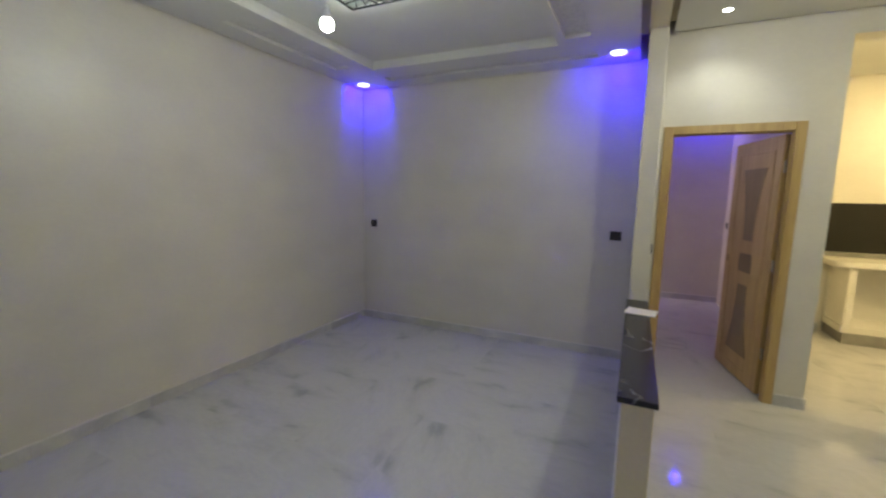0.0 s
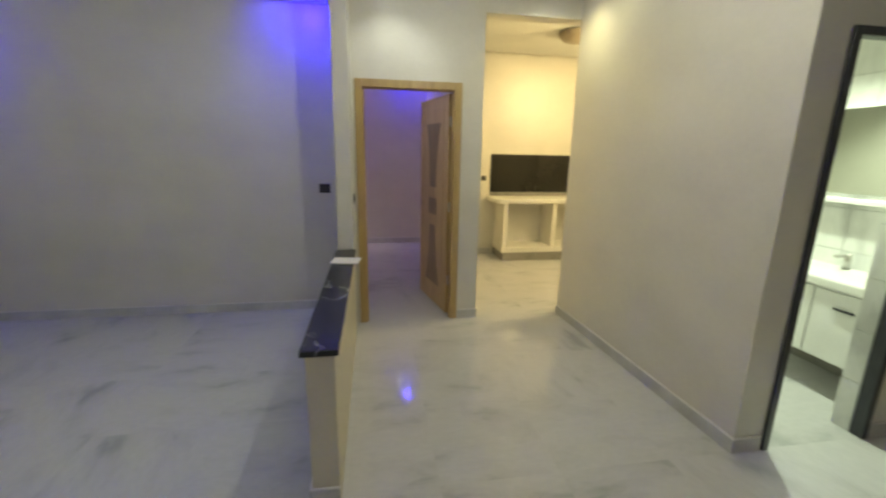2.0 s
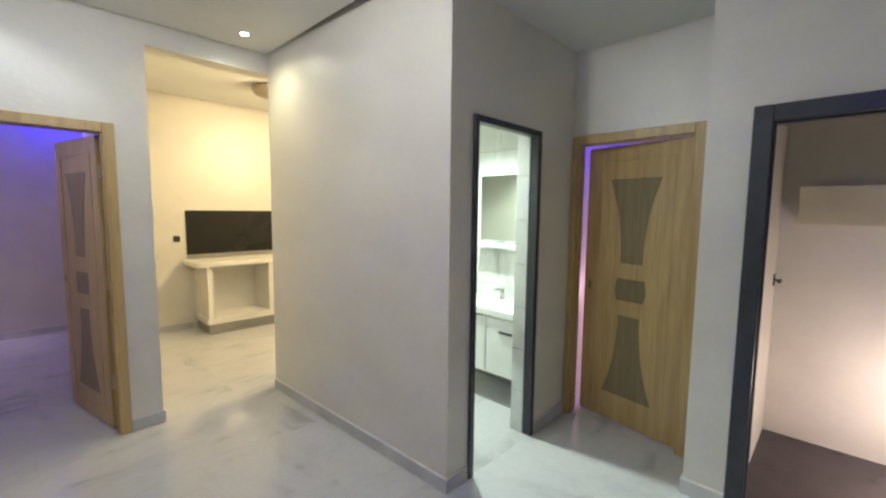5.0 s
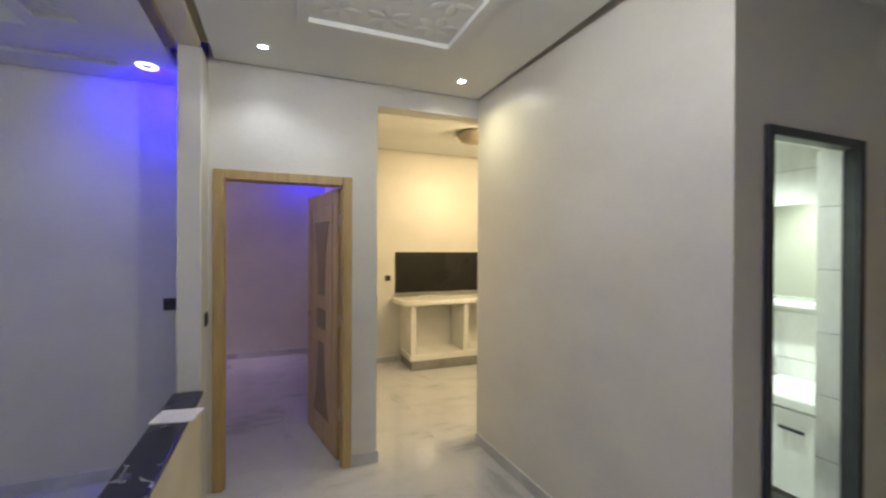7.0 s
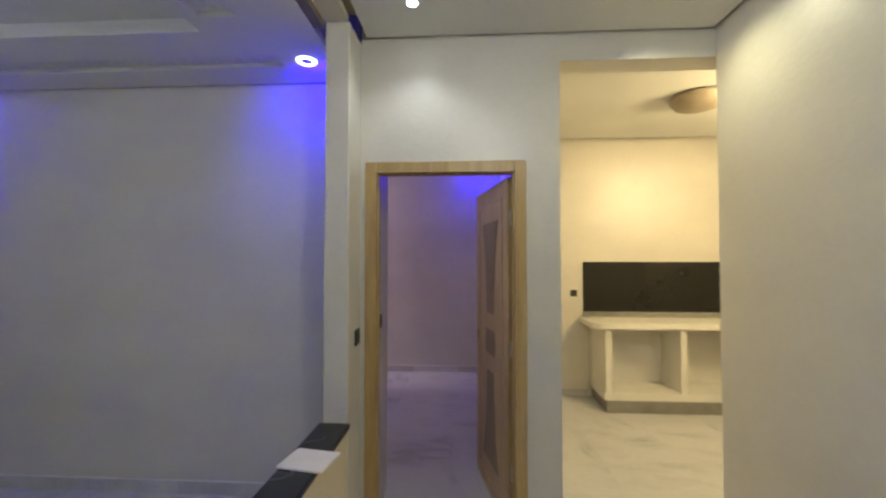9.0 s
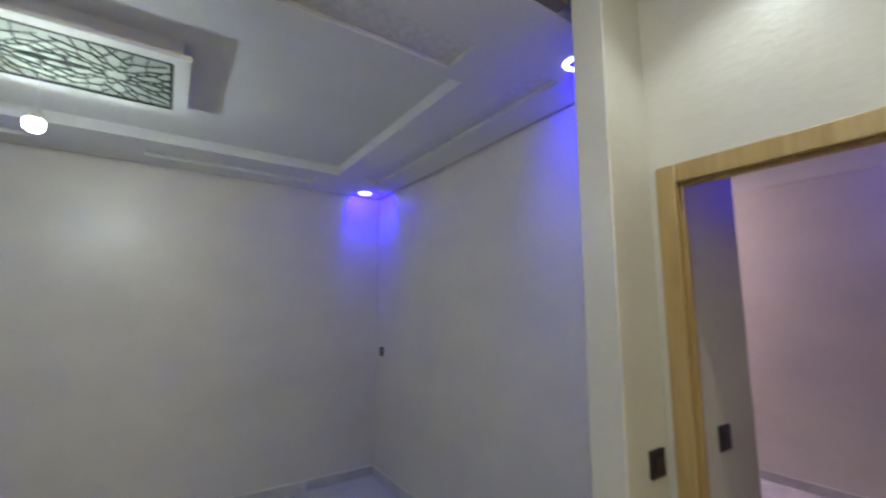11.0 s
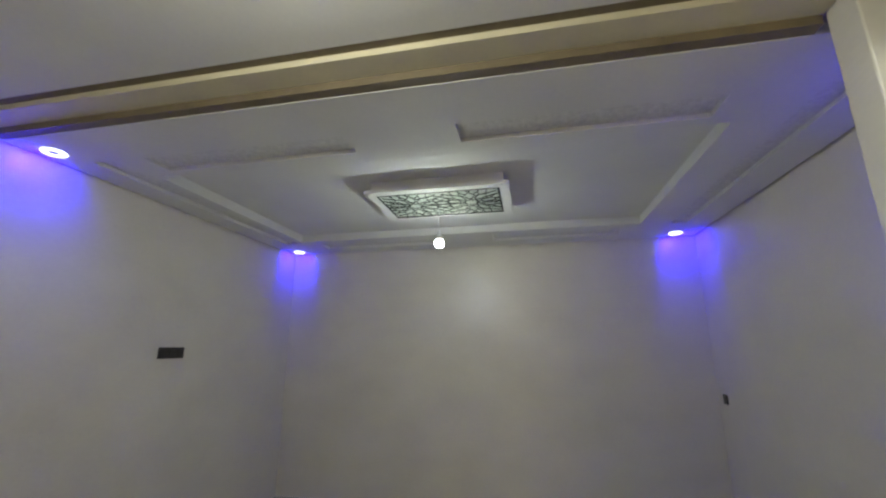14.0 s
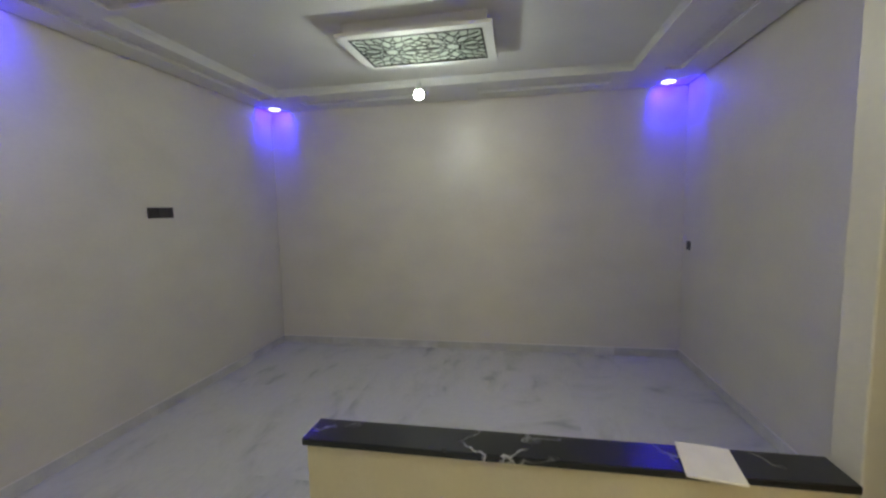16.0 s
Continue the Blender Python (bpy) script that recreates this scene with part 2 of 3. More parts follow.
BULB_GLOW = glow("bulb_glow", (0.9, 1.0, 0.95), 60)
SPOT_GLOW = glow("spot_glow", (0.95, 1.0, 0.95), 40)
RING_GLOW = glow("blue_ring_glow", (0.60, 0.68, 1.0), 5)
CORE_GLOW = glow("blue_core_glow", (0.06, 0.02, 0.8), 0.5)

# ---- builders ----


def box_into(bm, x0, x1, y0, y1, z0, z1, bevel=0.0):
    g = bmesh.ops.create_cube(bm, size=1)
    bmesh.ops.scale(bm, vec=(x1 - x0, y1 - y0, z1 - z0), verts=g["verts"])
    bmesh.ops.translate(bm, vec=((x0 + x1) / 2, (y0 + y1) / 2, (z0 + z1) / 2), verts=g["verts"])
    if bevel:
        edges = {e for v in g["verts"] for e in v.link_edges}
        bmesh.ops.bevel(bm, geom=list(edges), offset=bevel, segments=2, affect="EDGES", profile=0.5)
    return bm


def boxes(*rows, bevel=0.0):
    bm = bmesh.new()
    for r in rows:
        box_into(bm, *r, bevel=bevel)
    return bm


def prism(points, z0, z1, axis="z"):
    """An outline of (a, b) pairs pushed from z0 to z1 along an axis."""
    bm = bmesh.new()
    put = {"z": lambda a, b, c: (a, b, c), "y": lambda a, b, c: (a, c, b), "x": lambda a, b, c: (c, a, b)}[axis]
    lo = [bm.verts.new(put(a, b, z0)) for a, b in points]
    hi = [bm.verts.new(put(a, b, z1)) for a, b in points]
    bm.faces.new(lo), bm.faces.new(hi)
    for i in range(len(points)):
        j = (i + 1) % len(points)
        bm.faces.new((lo[i], lo[j], hi[j], hi[i]))
    bmesh.ops.recalc_face_normals(bm, faces=bm.faces)
    return bm


def lathe(profile, segs=32):
    """A profile of (radius, z) turned round the z axis."""
    bm = bmesh.new()
    rings = [[bm.verts.new((r * math.cos(2 * math.pi * i / segs), r * math.sin(2 * math.pi * i / segs), z)) for i in range(segs)] for r, z in profile]
    for a, b in zip(rings, rings[1:]):
        for i in range(segs):
            bm.faces.new((a[i], a[(i + 1) % segs], b[(i + 1) % segs], b[i]))
    bmesh.ops.remove_doubles(bm, verts=bm.verts, dist=1e-5)
    bmesh.ops.recalc_face_normals(bm, faces=bm.faces)
    return bm


def part(name, bm, mat, parent=None, label="", smooth=False):
    me = bpy.data.meshes.new(name)
    if smooth:
        for fc in bm.faces:
            fc.smooth = True
    bm.to_mesh(me)
    bm.free()
    me.materials.append(mat)
    ob = new(name, me)
    if parent:
        ob.parent = parent
    if label:
        ob["label"] = label
    return ob


def thing(name, m, label, category, group="", kind=""):
    e = new(name)
    e.matrix_basis = m
    return tagged(e, label, category, group, kind)


def structure(name, bm, mat, label, category):
    return tagged(part(name, bm, mat), label, category, kind="structure")


# ---- shell ----
TOP = 3.0
structure("floor", boxes((-0.2, 9.4, -4.9, 3.3, -0.15, 0)), FLOOR, "polished pale marble floor with grey smears", "floor")
structure("wall_west", boxes((-0.2, 0, -4.68, 3.25, 0, TOP)), PLASTER, "pale beige plastered wall with a faint sheen", "wall")
structure("wall_north", boxes((0, 3.2, 0, 0.14, 0, TOP)), PLASTER, "pale beige plastered wall behind the empty salon", "wall")
structure("wall_south", boxes((0, 9.4, -4.68, -4.475, 0, TOP)), PLASTER, "pale beige plastered wall with a wide socket", "wall")
structure("pillar", boxes((3.025, 3.152, -0.64, 0, 0, BEAM_Z), bevel=0.006), PLASTER, "slim plastered pier at the end of the low wall", "pillar")
structure("wall_door", boxes((3.1525, 3.20, -0.41, 0, 0, TOP), (3.20, 4.06, -0.41, -0.25, 2.09, TOP), (4.06, 4.257, -0.41, -0.25, 0, TOP), (4.257, 5.3, -0.41, -0.25, 2.65, TOP)),
          PLASTER, "pale grey plastered wall round the bedroom door and kitchen opening", "wall")
structure("wall_hall", prism([(5.09, -0.41), (5.165, -2.40), (5.30, -2.40), (5.30, -0.41)], 0, TOP), PLASTER, "long plain beige plastered hall wall", "wall")
structure("wall_bath", boxes((5.30, 5.345, -2.40, -2.25, 0, TOP), (5.345, 6.025, -2.40, -2.25, 2.085, TOP), (6.025, 6.71, -2.40, -2.25, 0, TOP)), PLASTER, "shaded plaster wall round the bathroom door", "wall")
structure("wall_far", boxes((6.49, 6.60, -2.415, -2.40, 0, TOP), (6.49, 6.60, -3.23, -2.415, 2.08, TOP), (6.49, 6.60, -3.33, -3.23, 0, TOP)), PLASTER, "plaster wall round the closed oak door", "wall")
structure("wall_entry", boxes((6.11, 6.26, -3.56, -3.33, 0, TOP), (6.11, 6.26, -4.475, -3.56, 2.06, TOP), (6.26, 9.4, -3.56, -3.33, 0, TOP)), PLASTER, "plaster wall beside the dark framed doorway", "wall")
structure("wall_bedroom", boxes((0, 4.275, 3.05, 3.25, 0, TOP)), PLASTER, "pink-lit bedroom wall", "wall")
# unseen wall, added so the pink lamp reaches only the far strip of floor
structure("wall_bedroom_blocker", boxes((1.20, 1.34, 0.14, 2.38, 0, TOP)), PLASTER, "unseen wall added to keep the pink lamp off the near bedroom floor", "wall")
structure("wall_partition", boxes((4.22, 4.275, -0.25, 3.05, 0, TOP)), PLASTER, "partition wall between bedroom and kitchen", "wall")
structure("wall_kitchen", boxes((4.275, 7.0, 2.14, 2.34, 0, TOP), (6.8, 7.0, -0.25, 2.14, 0, TOP)), PLASTER, "kitchen wall lit warm yellow", "wall")
structure("wall_kitchen_south", boxes((5.30, 7.0, -0.41, -0.25, 0, TOP)), PLASTER, "plain wall between kitchen and bathroom", "wall")
structure("wall_bathroom", boxes((6.632, 6.71, -2.25, -0.41, 0, TOP)), GROUT, "white veined wall tiles in the bathroom", "wall")
structure("wall_end", boxes((9.2, 9.4, -4.475, -2.25, 0, TOP), (6.71, 9.2, -2.25, -2.10, 0, TOP)), PLASTER, "plain wall closing the far rooms", "wall")
structure("wall_entry_room", boxes((7.29, 7.44, -4.475, -3.56, 0, TOP)), PLASTER, "cream wall brightened towards its base by an added low lamp", "wall")
structure("ceiling_slab", boxes((-0.2, 9.4, -4.9, 3.3, TOP, TOP + 0.15)), CEIL, "plain concrete slab above the false ceilings", "ceiling")

# salon false ceiling: border, raised tray, recessed carved strips, shadow gap at the walls
GAP = 0.024
TX0, TX1, TY0, TY1, TRAY_Z = 0.60, 2.37, -4.04, -0.66, 2.81
STRIPS = [(2.44, 2.63, -2.02, -0.78), (2.44, 2.63, -3.90, -2.63), (0.24, 0.42, -2.02, -0.78), (0.24, 0.42, -3.90, -2.63),
          (0.55, 2.64, -0.40, -0.26), (0.55, 2.64, -4.25, -4.11)]


def plate_with_holes(x0, x1, y0, y1, holes, z0, z1):
    """A slab cut on a grid of lines, leaving out the cells inside the holes; one clean mesh."""
    xs = sorted({x0, x1, *[h[0] for h in holes], *[h[1] for h in holes]})
    ys = sorted({y0, y1, *[h[2] for h in holes], *[h[3] for h in holes]})
    bm, made = bmesh.new(), {}

    def v(x, y, z):
        if (x, y, z) not in made:
            made[x, y, z] = bm.verts.new((x, y, z))
        return made[x, y, z]

    solid = {}
    for i in range(len(xs) - 1):
        for j in range(len(ys) - 1):
            cx, cy = (xs[i] + xs[i + 1]) / 2, (ys[j] + ys[j + 1]) / 2
            solid[i, j] = not any(h[0] < cx < h[1] and h[2] < cy < h[3] for h in holes)
    for (i, j), ok in solid.items():
        if not ok:
            continue
        a, b, c, d = xs[i], xs[i + 1], ys[j], ys[j + 1]
        bm.faces.new((v(a, c, z0), v(a, d, z0), v(b, d, z0), v(b, c, z0)))
        bm.faces.new((v(a, c, z1), v(b, c, z1), v(b, d, z1), v(a, d, z1)))
        for di, dj, p, q in ((-1, 0, (a, d), (a, c)), (1, 0, (b, c), (b, d)), (0, -1, (a, c), (b, c)), (0, 1, (b, d), (a, d))):
            if not solid.get((i + di, j + dj), False):
                bm.faces.new((v(*p, z0), v(*q, z0), v(*q, z1), v(*p, z1)))
    return bm


sx0, sx1, sy0, sy1 = GAP, 3.02 - 0.055, -4.475 + GAP, -GAP
structure("ceiling_salon", plate_with_holes(sx0, sx1, sy0, sy1, [(TX0, TX1, TY0, TY1)] + STRIPS, SALON_Z, SALON_Z + 0.045), CEIL,
          "white plasterboard false ceiling border with carved strips", "ceiling")
structure("ceiling_tray", boxes((TX0 - 0.05, TX1 + 0.05, TY0 - 0.05, TY1 + 0.05, TRAY_Z, TRAY_Z + 0.03)), CEIL, "raised white tray in the false ceiling", "ceiling")
bm = bmesh.new()
for x0, x1, y0, y1 in ((TX0 - 0.03, TX0, TY0 - 0.03, TY1 + 0.03), (TX1, TX1 + 0.03, TY0 - 0.03, TY1 + 0.03), (TX0, TX1, TY0 - 0.03, TY0), (TX0, TX1, TY1, TY1 + 0.03)):
    box_into(bm, x0, x1, y0, y1, SALON_Z + 0.046, TRAY_Z - 0.001)
structure("trim_tray", bm, CEIL, "white upstand round the ceiling tray", "trim")
for s in STRIPS:
    structure("trim_strip", boxes((s[0] + 0.001, s[1] - 0.001, s[2] + 0.001, s[3] - 0.001, SALON_Z + 0.024, SALON_Z + 0.045)), RELIEF, "recessed carved plaster strip in the ceiling", "trim")

structure("beam", boxes((3.02, 3.145, -4.475, -0.64, BEAM_Z, TOP)), CREAM, "cream-painted beam between salon and hall", "beam")
# brown strips fill the gap between beam and ceiling on each side
structure("trim_beam", boxes((3.1455, 3.1895, -4.475, -0.645, HALL_Z + 0.004, HALL_Z + 0.03), (2.9655, 3.0195, -4.44, -0.645, SALON_Z + 0.004, SALON_Z + 0.05)), BROWN_STRIP, "dull brown strips in the gaps along both sides of the beam", "trim")
structure("ceiling_hall", plate_with_holes(3.145 + 0.045, 5.165, -4.475 + GAP, -0.41 - GAP, [(3.72, 4.52, -3.3, -1.14), (5.072, 5.165, -2.405, -0.41 - GAP)], HALL_Z, HALL_Z + 0.04), CEIL, "white false ceiling over the hall", "ceiling")
structure("ceiling_hall_side", boxes((5.166, 6.486, -4.46, -2.403, 2.71, HALL_Z + 0.04)), CEIL, "white false ceiling over the side passage", "ceiling")


def carved_panel(x0, x1, y0, y1, z, thick):
    """A slab whose underside carries rows of shallow six-petalled flowers."""
    bm = boxes((x0, x1, y0, y1, z, z + thick))
    nx, ny = 3, 8
    dx, dy = (x1 - x0) / nx, (y1 - y0) / ny
    for i in range(nx):
        for j in range(ny):
            cx, cy, r = x0 + dx * (i + 0.5), y0 + dy * (j + 0.5), min(dx, dy) * 0.5
            for k in range(6):
                a = math.pi / 3 * k + 0.3 * (i + j)
                ca, sa = math.cos(a), math.sin(a)
                rings = []
                for size, drop in ((1.0, 0.0), (0.72, 0.003), (0.0, 0.0045)):
                    ring = []
                    for m in range(8 if size else 1):
                        t = 2 * math.pi * m / 8
                        u, v = r * (0.55 + 0.42 * size * math.cos(t)), r * 0.24 * size * math.sin(t)
                        ring.append(bm.verts.new((cx + u * ca - v * sa, cy + u * sa + v * ca, z - drop)))
                    rings.append(ring)
                for m in range(8):
                    n = (m + 1) % 8
                    bm.faces.new((rings[0][m], rings[1][m], rings[1][n], rings[0][n]))
                    bm.faces.new((rings[1][m], rings[2][0], rings[1][n]))
    return bm


structure("ceiling_hall_tray", carved_panel(3.722, 4.518, -3.298, -1.142, HALL_Z + 0.016, 0.024), CEIL, "carved plaster panel set in the hall ceiling", "ceiling")
structure("trim_hall_tray", plate_with_holes(3.66, 4.58, -3.36, -1.08, [(3.72, 4.52, -3.3, -1.14)], HALL_Z - 0.012, HALL_Z - 0.001), CEIL, "white moulding round the carved hall ceiling panel", "trim")
structure("ceiling_bedroom", boxes((0.02, 1.195, 0.16, 3.03, 2.79, 2.83), (1.345, 4.21, 0.16, 3.03, 2.79, 2.83), (1.195, 1.345, 2.385, 3.03, 2.79, 2.83)), CEIL, "white bedroom ceiling", "ceiling")
structure("ceiling_kitchen", boxes((4.285, 6.79, -0.24, 1.92, 2.90, 2.94)), CEIL, "kitchen ceiling with a stepped edge", "ceiling")
structure("ceiling_bathroom", boxes((5.31, 6.61, -2.24, -0.42, 2.6, 2.64)), CEIL, "white bathroom ceiling", "ceiling")

# low wall with its cap
structure("wall_low", boxes((3.03, 3.15, -2.425, -0.64, 0, 0.715), bevel=0.004), CREAM, "low cream-painted wall between salon and hall", "wall")


def skirting(name, rows):
    """Runs of skirting, each laid in stone lengths of about 60 cm with open joints."""
    run = tagged(new(name), "grey stone skirting laid in short lengths", "skirting", kind="structure")
    for x0, x1, y0, y1, z0, z1 in rows:
        along_x = x1 - x0 > y1 - y0
        a, b = (x0, x1) if along_x else (y0, y1)
        n = max(1, round((b - a) / 0.6))
        for k in range(n):
            p, q = a + (b - a) * k / n + 0.001, a + (b - a) * (k + 1) / n - 0.001
            h = z1 + random.uniform(-0.002, 0.002)
            part("stone", boxes((p, q, y0, y1, z0, h) if along_x else (x0, x1, p, q, z0, h), bevel=0.002), SKIRT, run)
        part("sealant", boxes((x0, x1, y0 + 0.001, y1 - 0.001, z1 + 0.0025, z1 + 0.0085)), PAPER, run, "thin white sealant line")


S = 0.012
skirting("baseboard_west", [(0, S, -4.475, 0, 0, 0.08)])
skirting("baseboard_north", [(S, 3.02, -S, 0, 0, 0.08)])
skirting("baseboard_south", [(S, 6.1, -4.475, -4.475 + S, 0, 0.08)])
skirting("baseboard_low_wall", [(3.03 - S, 3.03, -2.425 - S, -0.64, 0, 0.08), (3.03, 3.15, -2.425 - S, -2.425, 0, 0.08)])
skirting("baseboard_door_wall", [(4.075, 4.257, -0.41 - S, -0.41, 0, 0.08), (4.257, 4.257 + S, -0.41 - S, -0.25, 0, 0.08)])
structure("baseboard_hall", prism([(5.09 - S, -0.41), (5.165 - S, -2.40 - S), (5.165, -2.40 - S), (5.09, -0.41)], 0, 0.08), SKIRT, "grey stone skirting along the wall", "skirting")
skirting("baseboard_passage", [(5.166, 5.33, -2.40 - S, -2.40, 0, 0.08), (6.05, 6.468, -2.40 - S, -2.40, 0, 0.08), (6.11 - S, 6.11, -3.53, -3.33 + S, 0, 0.08), (6.11, 6.468, -3.33, -3.33 + S, 0, 0.08)])
skirting("baseboard_bedroom", [(0, 4.22, 3.05 - S, 3.05, 0, 0.08)])
skirting("baseboard_kitchen", [(4.275, 5.12, 2.14 - S, 2.14, 0, 0.08)])

structure("trim_sealant", prism([(5.09 - S + 0.002, -0.412), (5.165 - S + 0.002, -2.40 - S), (5.165, -2.40 - S), (5.09, -0.412)], 0.0805, 0.087), PAPER, "thin white sealant line on the skirting", "trim")

# ---- doors ----


def curve_panel(w_end, w_mid, z0, z1, n=10, inverted=False):
    """Outline of an inlay whose sides sweep from w_end wide to w_mid wide."""
    pts = []
    for i in range(n + 1):
        s = i / n
        w = w_mid + (w_end - w_mid) * s ** 2.2
        pts.append((w / 2, z0 + (z1 - z0) * (1 - s if inverted else s)))
    return pts + [(-a, b) for a, b in reversed(pts)]


def door_leaf(parent, w, h):
    """An oak leaf from the hinge along -x, 4 cm thick, with dark inlays on both faces."""
    leaf = part("leaf", boxes((-w, 0, -0.02, 0.02, 0.012, h), bevel=0.003), OAK, parent)
    for sgn in (-1, 1):
        y0, y1 = sgn * 0.0195, sgn * 0.024
        m = 0.10
        for r in ((-w + m, -m, h - m - 0.012, h - m), (-w + m, -m, m, m + 0.012), (-w + m, -w + m + 0.012, m, h - m), (-m - 0.012, -m, m, h - m)):
            part("bead", boxes((r[0], r[1], min(y0, y1), max(y0, y1), r[2], r[3]), bevel=0.002), OAK, leaf)
        for pts in (curve_panel(0.40 * w / 0.8, 0.16, 1.20, 1.80), curve_panel(0.40 * w / 0.8, 0.16, 0.22, 0.82, inverted=True)):
            part("inlay", prism([(a - w / 2, b) for a, b in pts], sgn * 0.019, sgn * 0.0225, "y"), INLAY, leaf, "dark curved wooden inlay")
        sq = [(0.10, 0.93), (0.115, 1.0), (0.10, 1.09), (-0.10, 1.09), (-0.115, 1.0), (-0.10, 0.93)]
        part("inlay", prism([(a - w / 2, b) for a, b in sq], sgn * 0.019, sgn * 0.0225, "y"), INLAY, leaf, "dark wooden inlay in the middle")
        part("lock", boxes((-w + 0.035, -w + 0.06, min(sgn * 0.019, sgn * 0.025), max(sgn * 0.019, sgn * 0.025), 0.98, 1.04), bevel=0.004), INLAY, leaf)
    return leaf


def door_frame(parent, w, h, depth, fw=0.06, mat=OAK, proud=0.018, near=None):
    """Lining and architrave round an opening w wide from x=0, wall face at y=0 and depth behind."""
    part("jamb", boxes((-0.03, 0.0, 0, depth, 0, h), bevel=0.002), mat, parent)
    part("jamb", boxes((w, w + 0.03, 0, depth, 0, h), bevel=0.002), mat, parent)
    part("head", boxes((-0.03, w + 0.03, 0, depth, h, h + 0.03), bevel=0.002), mat, parent)
    if depth > 0.055:
        part("stop", boxes((0.0005, 0.014, 0.012, 0.034, 0, h - 0.0005), bevel=0.002), mat, parent)
        part("stop", boxes((w - 0.014, w - 0.0005, 0.012, 0.034, 0, h - 0.0005), bevel=0.002), mat, parent)
        part("stop", boxes((0.0145, w - 0.0145, 0.012, 0.034, h - 0.014, h - 0.0005), bevel=0.002), mat, parent)
    part("architrave", boxes((-(near or fw), 0.004, -proud, -0.001, 0, h + fw), bevel=0.005), mat, parent)
    part("architrave", boxes((w - 0.004, w + fw, -proud, -0.001, 0, h + fw), bevel=0.005), mat, parent)
    part("architrave", boxes((0.0045, w - 0.0045, -proud, -0.001, h - 0.004, h + fw), bevel=0.005), mat, parent)


# bedroom door, standing open into the room
d1 = thing("door_1", pose(3.242, -0.41, 0), "varnished oak door standing open into the bedroom", "door", kind="structure")
door_frame(d1, 0.768, 2.04, 0.06)
hinge = thing("bedroom_leaf", pose(4.00, -0.30, 0, 0, 0, -78), "oak door leaf with dark curved inlays, standing open", "door")
door_leaf(hinge, 0.76, 2.03)
for hz in (0.3, 1.0, 1.75):
    part("hinge", lathe([(0.0, hz), (0.008, hz), (0.008, hz + 0.09), (0.0, hz + 0.09)], 12), METAL, hinge)

# oak door at the end of the passage, a hand's breadth ajar
d2 = thing("door_2", pose(6.49, -2.445, 0, 0, 0, -90), "varnished oak door frame at the passage end", "door", kind="structure")
door_frame(d2, 0.755, 2.05, 0.11, near=0.042)
leaf2 = thing("passage_leaf", pose(6.545, -3.193, 0, 0, 0, -100), "oak door leaf with dark curved inlays, slightly ajar", "door")
door_leaf(leaf2, 0.742, 2.035)

# bathroom and entry frames
d3 = thing("door_3", pose(5.375, -2.40, 0), "dark anthracite frame of the open bathroom doorway", "door", kind="structure")
door_frame(d3, 0.62, 2.05, 0.05, fw=0.035, mat=DARK)
d4 = thing("door_4", pose(6.11, -3.60, 0, 0, 0, -90), "dark anthracite frame of an open doorway", "door", kind="structure")
door_frame(d4, 0.80, 2.0, 0.15, fw=0.075, mat=DARK)

# door handle mounted straight on the side wall; its leaf is not built
hook = thing("wall_handle", pose(7.18, -3.56, 1.115), "small dark door handle set on the wall without its door", "hook")
part("plate", boxes((-0.02, 0.02, -0.008, 0, -0.04, 0.04), bevel=0.003), PLATE, hook)
part("arm", boxes((-0.075, 0.012, -0.045, -0.028, -0.012, 0.010), bevel=0.004), PLATE, hook)
part("stem", boxes((-0.008, 0.008, -0.03, -0.007, -0.009, 0.007), bevel=0.002), PLATE, hook)
structure("floor_entry", boxes((6.27, 7.29, -4.475, -3.56, 0.0, 0.004)), DARKFLOOR, "dark stone floor beyond the framed doorway", "floor")
# ledge added to stop the low fill and leave a dark band above
structure("trim_shade_ledge", boxes((7.14, 7.289, -4.475, -3.66, 1.50, 1.74)), CREAM, "cream ledge added to cut the low light off the upper wall", "ledge")

# ---- things: salon ----
for i, (bx, by) in enumerate(SALON_BLUES):
    e = thing("ceiling_spot", pose(bx, by, SALON_Z), "round recessed ceiling spot glowing violet blue", "ceiling light", "blue corner spots")
    part("ring", lathe([(0.033, -0.003), (0.037, -0.008), (0.055, -0.008), (0.060, -0.003), (0.060, 0.0)], 32), RING_GLOW, e, "white-hot light ring", True)
    part("core", lathe([(0.0, -0.002), (0.0325, -0.002)], 32), CORE_GLOW, e)

lamp = thing("light_bulb", pose(BULB[0], BULB[1], BULB[2]), "bare white bulb hanging on a short flex", "bulb")
part("glass", lathe([(0.0, -0.034), (0.018, -0.031), (0.032, -0.019), (0.036, -0.002), (0.034, 0.012), (0.028, 0.024)], 24), BULB_GLOW, lamp, "", True)
part("socket", lathe([(0.028, 0.024), (0.029, 0.028), (0.022, 0.055), (0.015, 0.07), (0.015, 0.09), (0.005, 0.10), (0.0, 0.10)], 20), WHITE, lamp)

# fretwork box under the tray
BX0, BX1, BY0, BY1 = 1.20, 1.864, -2.82, -1.79
fret = thing("ceiling_box", pose(0, 0, 0), "white ceiling box with a dark geometric fretwork panel", "ceiling decoration")
part("body", boxes((BX0 + 0.035, BX1 - 0.035, BY0 + 0.035, BY1 - 0.035, 2.734, TRAY_Z)), CEIL, fret)
FZ = 2.712
RIM = 0.074
part("rim", plate_with_holes(BX0, BX1, BY0, BY1, [(BX0 + RIM, BX1 - RIM, BY0 + RIM, BY1 - RIM)], FZ, FZ + 0.022), CEIL, fret)
